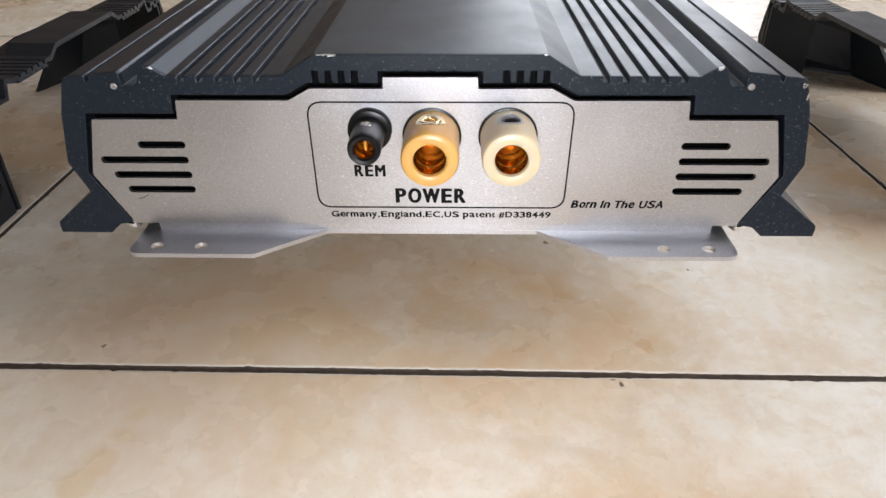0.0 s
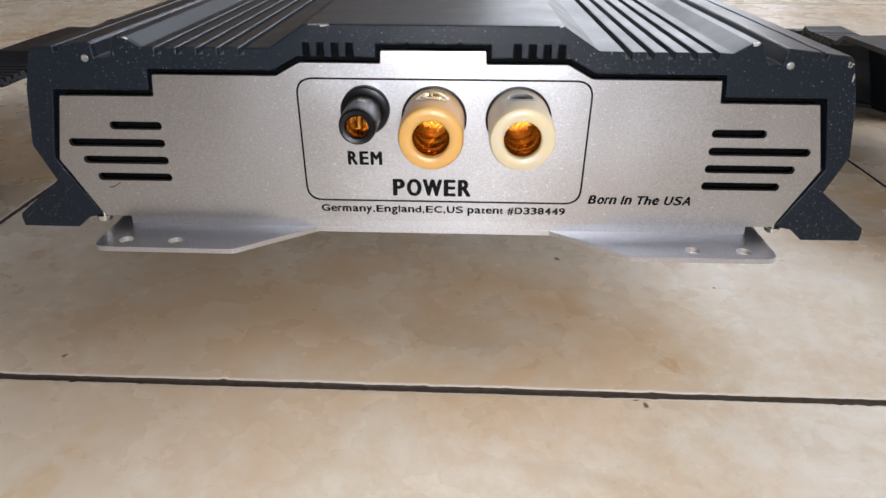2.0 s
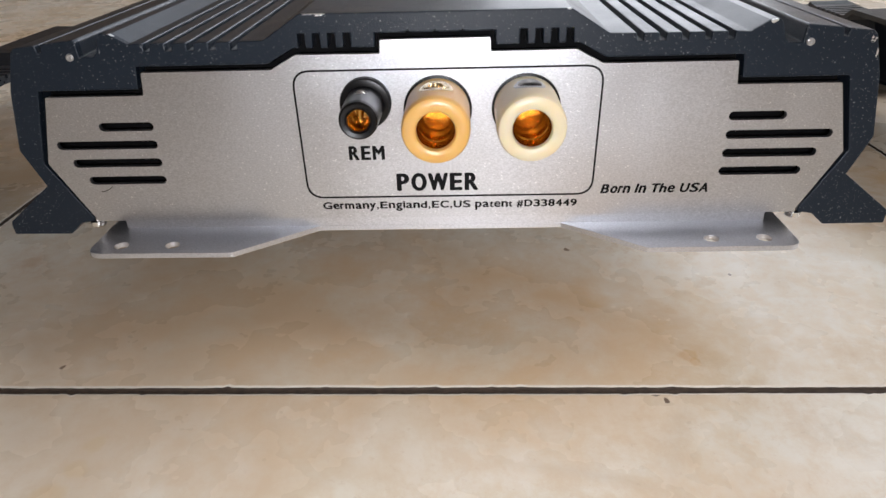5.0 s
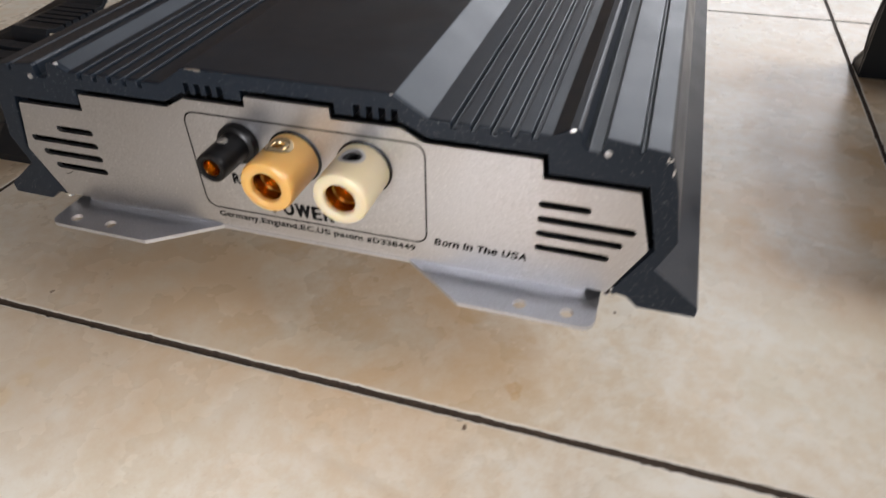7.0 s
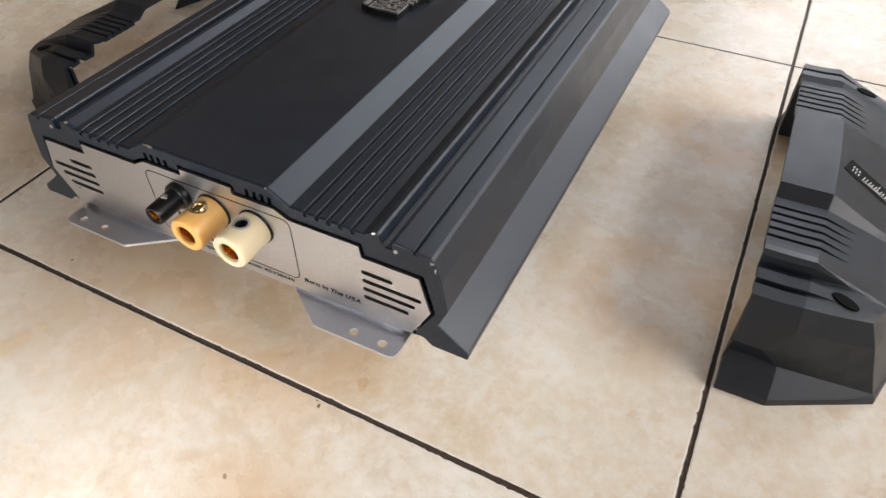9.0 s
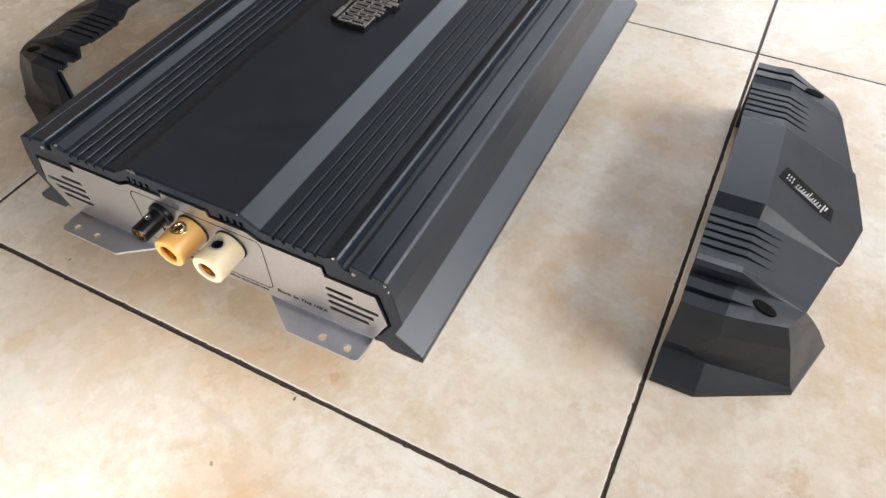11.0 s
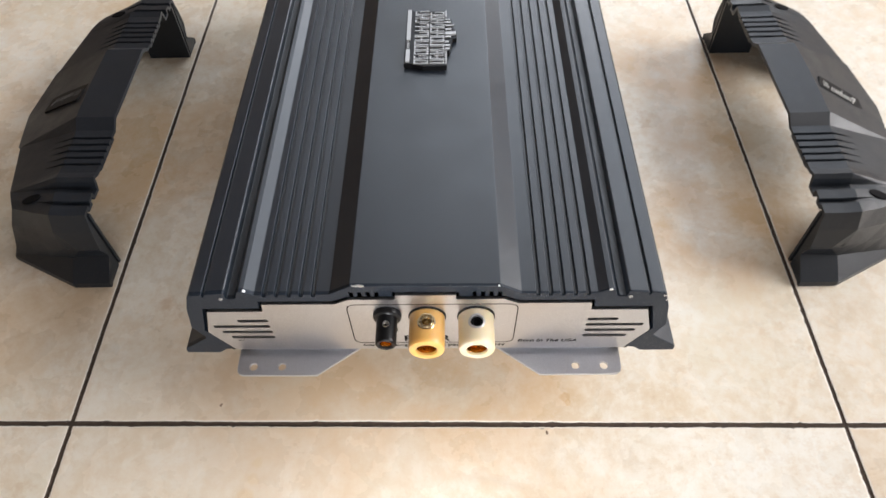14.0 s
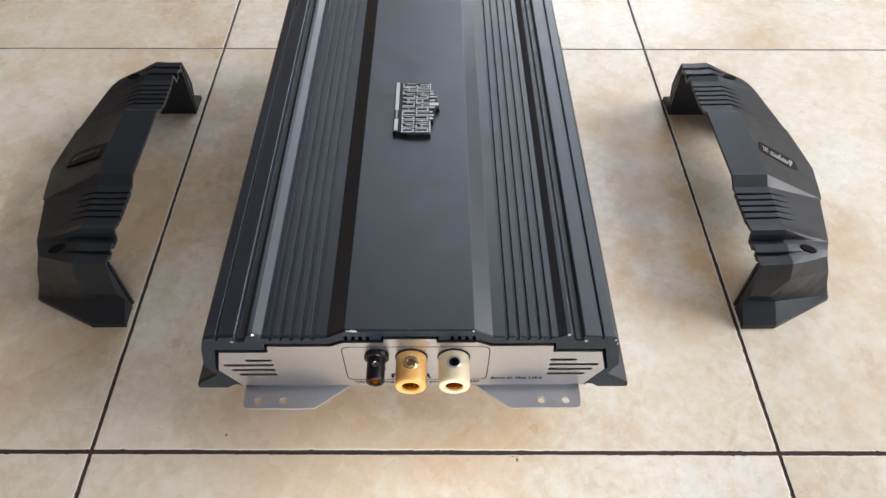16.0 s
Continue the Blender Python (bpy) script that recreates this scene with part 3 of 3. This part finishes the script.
def make_cover():
    """A bridge-shaped end cover, 238 long, its flat side along v = 0, its legs on the floor."""
    cover = new("end_cover")
    # along the length: place, height at the flat side, groove depth that fades outwards
    pts = [(104.0, 48.9, 0), (97.4, 49.4, 0), (97.0, 49.4, 2.0), (94.6, 49.6, 2.2), (94.2, 49.7, 0), (88.2, 50.2, 0), (87.6, 50.2, 3.0), (83.0, 50.4, 3.4), (81.6, 52.6, 0.6), (80.0, 54.3, 0), (75.0, 53.0, 0), (72.0, 52.8, 0)]
    for g in (68.4, 63.0, 57.6, 52.2, 46.8):
        pts += [(g + 0.9, 52.8, 0), (g + 0.6, 52.8, 1.7), (g - 0.7, 52.8, 1.7), (g - 1.0, 52.8, 0)]
    pts += [(40.2, 52.9, 0), (33.0, 57.2, 0), (17.0, 57.3, 0)]
    line = [(-u, h, d) for u, h, d in pts] + [(0.0, 57.3, 0)] + [(u, h, d) for u, h, d in pts[::-1]]

    def outer(u):
        a = abs(u)
        v = np.interp(a, (0, 37, 92, 104), (77.5, 67.0, 51.5, 48.5))
        h = np.interp(a, (0, 37, 92, 104), (30.5, 37.0, 42.5, 42.0))
        return v, h

    rows = []
    for u, h, d in line:
        a = abs(u)
        vr = np.interp(a, (0, 33, 40.2, 80, 104), (24.0, 23.5, 23.0, 21.5, 20.0))
        ov, oh = outer(u)
        ou = math.copysign(np.interp(a, (0, 17, 33, 40.2, 46, 80, 104), (0, 20, 36.6, 37.4, 43.5, 78.8, 92.0)), u)
        # grooves run straight to the fold, then die out on the slope
        fade = np.interp(a, (46, 70, 84, 97), (0.36, 0.36, 0.50, 0.40))
        fv, fh = vr + (ov - vr) * fade, h + (oh - h) * fade
        fu = u + (ou - u) * fade
        fold = 0.75 * d
        ext = np.interp(a, (0, 80, 104), (0.0, 0.0, 0.6))
        rows.append([(0, u, h - d), (vr * 0.55, u, h - d), (vr, u, h - fold + 0.25 + ext), (fv, fu, fh), ((fv + ov) / 2, (fu + ou) / 2, (fh + oh) / 2), (ov, ou, oh)])

    def leg(s):
        out = []
        for u0, z0, u1, z1, v2, u2, z2 in ((107.2, 38, 107.2, 38, 54.0, 94.4, 30), (109.8, 24.5, 107.6, 24, 58.5, 95.2, 17), (105.9, 14.2, 106.6, 13.6, 63.0, 96.0, 5.0), (118.8, 4.0, 118.8, 4.0, 64.8, 96.8, 3.2), (119.0, 0.0, 119.0, 0.0, 65.2, 97.0, 0.0)):
            vr = 21.5 if z0 > 10 else 22.0
            out.append([(0, s * u0, z0), (vr * 0.55, s * u0, z0), (vr, s * u1, z1), (vr + (v2 - vr) * 0.4, s * (u1 + (u2 - u1) * 0.4), z1 + (z2 - z1) * 0.4),
                        (vr + (v2 - vr) * 0.7, s * (u1 + (u2 - u1) * 0.7), z1 + (z2 - z1) * 0.7), (v2, s * u2, z2)])
        return out
    grid = leg(-1)[::-1] + rows + leg(1)
    bm = bmesh.new()
    vs = [[bm.verts.new((v * MM, u * MM, z * MM)) for v, u, z in row] for row in grid]
    for a, b in zip(vs, vs[1:]):
        for i in range(len(a) - 1):
            bm.faces.new((a[i], b[i], b[i + 1], a[i + 1]))
    # outer cheek of each leg, from the leg's outer edge back to the foot of the arch
    for s in (-1, 1):
        down = [vs[i][-1] for i in range(5)][::-1] if s < 0 else [row[-1] for row in vs[-5:]]
        along = [vs[i][-1] for i, row in enumerate(grid) if row[-1][1] * s > 78.7 and row[-1][2] > 40]
        along.sort(key=lambda v: -abs(v.co.y))
        foot = []
        for v in down:
            z = v.co.z / MM
            foot.append(bm.verts.new((np.interp(z, (0, 22, 41.3), (77.0, 66.0, 55.0)) * MM, s * np.interp(z, (0, 22, 41.3), (60.0, 68.0, 78.8)) * MM, v.co.z)))
        for a, b in zip(along, along[1:]):
            bm.faces.new((a, b, foot[0]))
        bm.faces.new((along[0], down[0], foot[0]))
        for a, b, c, d in zip(down, down[1:], foot[1:], foot):
            bm.faces.new((a, b, c, d))
    bmesh.ops.recalc_face_normals(bm, faces=bm.faces[:])
    up = sum((f.normal.z * f.calc_area() for f in bm.faces))
    if up < 0:
        bmesh.ops.reverse_faces(bm, faces=bm.faces[:])
    shell = part("shell", bm, PLASTIC, cover)
    m = shell.modifiers.new("thickness", "SOLIDIFY")
    m.thickness, m.offset = 0.0024, -1
    bevelled(shell, 0.00035, 2, 24)
    # straight inner wall of each leg
    for s in (-1, 1):
        web = [(s * u, z) for u, z in ((102.6, 0.1), (117.6, 0.1), (117.4, 3.0), (104.4, 13.4), (108.6, 24.5), (105.8, 38.0), (102.6, 46.0))]
        part("leg_web", plate(web, [], 0.4, 19.5, "yzx"), PLASTIC, cover)
        inner = [(0.4, 0.1), (0.4, 45.0), (19.0, 44.0), (31.0, 36.5), (31.5, 0.1)]
        bm = plate(inner, [], s * 98.9, s * 100.7, "xzy")
        part("arch_wall", bm, PLASTIC, cover)
    # flat dark ovals in place of the shade in both shoulders' screw recesses
    for s in (-1, 1):
        oval = [(6.6 * math.cos(k * math.pi / 12) + (1.1 if math.cos(k * math.pi / 12) < 0 else 0), 2.9 * math.sin(k * math.pi / 12)) for k in range(24)]
        shade_oval = part("recess_shade", plate(oval, [], -0.5, 0.35, "xyz"), VOID, cover, "flat dark oval for a screw recess's shade")
        shade_oval.matrix_basis = pose(35.5 * MM, s * 89.0 * MM, 46.6 * MM, s * 2, 15.5, s * 8)
    return cover


def make_plaque(cover, light):
    """The dark name plate on the slope, its unreadable script as small bars."""
    tilt = math.degrees(math.atan2(57.3 - 30.5, 77.5 - 24))
    k = 0.84 if light else 1.2
    pts = [(-17.6, -5.2 * k), (-15.8, 7.2 * k), (17.4, 6.4 * k), (19.2, -7.0 * k)]
    plaque = part("name_plate", plate(rounded(pts, 0.6, 2), [], -0.5, 0.45, "xyz"), PLATE_BLACK, cover, "black name plate with tiny script bars")
    plaque.matrix_basis = pose(42.5 * MM, (-6.0 if light else 4.0) * MM, 48.2 * MM, 0, tilt, -9)
    ink = PAINTED if light else DULL
    rng = random.Random(5)

    def stroke(x0, x1, low, high, lean, wide):
        quad = [(x0, low), (x0 + wide, low), (x1 + wide + lean, high), (x1 + lean, high)]
        part("script_bar", plate(quad, [], 0.4, 0.65, "xyz"), ink, plaque)
    # a tall first stroke, a run of short leaning ones, a tall one in the middle, and two lines of small bars at the end
    stroke(10.6, 10.6, -3.6, 3.4, 1.2, 0.75)
    stroke(12.6, 12.6, -0.4, 3.2, 0.8, 0.8)
    x = 8.6
    while x > -8.0:
        tall = 3.3 if 0.2 < x < 2.4 else rng.uniform(0.9, 1.5)
        stroke(x, x, -1.6, tall, 0.9, rng.uniform(0.38, 0.6))
        if rng.random() < 0.55:
            stroke(x - 0.9, x, -1.5, -1.15, 0.2, 1.3)
        x -= rng.uniform(1.45, 2.0)
    stroke(-7.5, -7.5, -2.5, -2.15, 0.1, 17.0)
    for low in (-1.9, 0.9):
        for k in range(3):
            stroke(-13.6 + 1.75 * k, -13.6 + 1.75 * k, low, low + 1.6, 0.2, 0.6)


cover_r = make_cover()
tagged(cover_r, "slate-grey moulded end cover with ribbed shoulders standing on tiles", "end cover", "end covers")
cover_r.matrix_basis = pose(0.2112, 0.1832, 0, 0, 0, 1.0)
cover_l = copy_thing(cover_r, pose(-0.1945, 0.1832, 0, 0, 0, 181.0))
tagged(cover_l, "slate-grey moulded end cover with dull black name plate standing on tiles", "end cover", "end covers")
make_plaque(cover_r, True)
make_plaque(cover_l, False)

block = part("support_block", box(-70, 70, 110, 230, 0, 37.2), BLOCK)
bevelled(block, 0.002, 2)
tagged(block, "plain dark foam block under the raised amplifier", "block")

# ---- room ----
# unseen walls and ceiling, added to close the room and shape its light
X0, X1, Y0, Y1, H = -2.2, 2.4, -2.7, 1.7, 2.9


def wall(name, axis, at, a0, a1, openings=()):
    """A wall 0.12 thick outside the room, with openings (a0, a1, z0, z1)."""
    outer = [(a0, 0), (a1, 0), (a1, H), (a0, H)]
    holes = [[(o[0], o[2]), (o[1], o[2]), (o[1], o[3]), (o[0], o[3])] for o in openings]
    to = at + (0.12 if at > 0 else -0.12)
    bm = plate([(a * 1000, b * 1000) for a, b in outer], [[(a * 1000, b * 1000) for a, b in h] for h in holes], at * 1000, to * 1000, "xzy" if axis == "y" else "yzx")
    return tagged(part(name, bm, PAINT), "plain sand-coloured wall added out of view", "wall", kind="structure")


wall("wall_east", "x", X1, Y0, Y1, [(-0.6, 1.2, 0.58, 2.14)])
wall("wall_north", "y", Y1, X0, X1, [(-0.44, 2.20, 0.86, 2.16), (0.05, 0.83, 0.20, 0.80)])
wall("wall_west", "x", X0, Y0, Y1)
# south opening made up for the added fill light
wall("wall_south", "y", Y0, X0, X1, [(0.07, 1.03, 0.24, 2.6)])
ceiling = part("ceiling", box(X0, X1, Y0, Y1, H, H + 0.1, 1), PAINT)
tagged(ceiling, "plain sand-coloured ceiling added out of view", "ceiling", kind="structure")

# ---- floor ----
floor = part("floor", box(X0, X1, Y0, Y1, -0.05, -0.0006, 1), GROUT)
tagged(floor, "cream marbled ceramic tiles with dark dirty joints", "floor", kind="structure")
PITCH, GAP, GAP_X = 0.3998, 0.0016, 0.0012
TILE_X, TILE_Y = -0.1878, -0.0213
# rows and columns are skewed to fit the camera's view of the joints
ROW, COLUMN = Vector((1.0, 0.0007)), Vector((-0.0124, 1.0))


def tile_mesh(seed):
    rng = random.Random(seed)
    bm = bmesh.new()
    half = (PITCH / 2 - GAP / 2, PITCH / 2 - GAP_X / 2)
    n = 260
    rings = []
    side = []
    for k in range(4):
        for i in range(n):
            side.append((k, i / n))
    wobble, slow = [], 0.0
    for k, f in side:
        slow = 0.9 * slow + rng.uniform(-0.000055, 0.000055)
        w = slow + rng.uniform(-0.0001, 0.0001)
        if rng.random() < 0.045:
            w += rng.uniform(0.0002, 0.0006)
        wobble.append(0 if f < 0.01 else w)
    for inset, z in ((0.0, -0.006), (0.0, -0.0005), (0.0005, -0.00016), (0.0013, 0.0)):
        ring = []
        for (k, f), w in zip(side, wobble):
            r, o = half[k % 2] - inset - w, half[1 - k % 2] - inset
            t = -o + 2 * o * f
            x, y = ((t, -r), (r, t), (-t, r), (-r, -t))[k]
            ring.append(bm.verts.new((*(ROW * x + COLUMN * y), z)))
        rings.append(ring)
    for k, (p, q) in enumerate(zip(rings, rings[1:])):
        for i in range(len(p)):
            j = (i + 1) % len(p)
            f = bm.faces.new((p[i], p[j], q[j], q[i]))
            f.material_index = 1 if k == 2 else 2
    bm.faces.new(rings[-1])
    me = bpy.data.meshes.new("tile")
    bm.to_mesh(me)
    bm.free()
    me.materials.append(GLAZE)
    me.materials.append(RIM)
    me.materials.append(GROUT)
    return me


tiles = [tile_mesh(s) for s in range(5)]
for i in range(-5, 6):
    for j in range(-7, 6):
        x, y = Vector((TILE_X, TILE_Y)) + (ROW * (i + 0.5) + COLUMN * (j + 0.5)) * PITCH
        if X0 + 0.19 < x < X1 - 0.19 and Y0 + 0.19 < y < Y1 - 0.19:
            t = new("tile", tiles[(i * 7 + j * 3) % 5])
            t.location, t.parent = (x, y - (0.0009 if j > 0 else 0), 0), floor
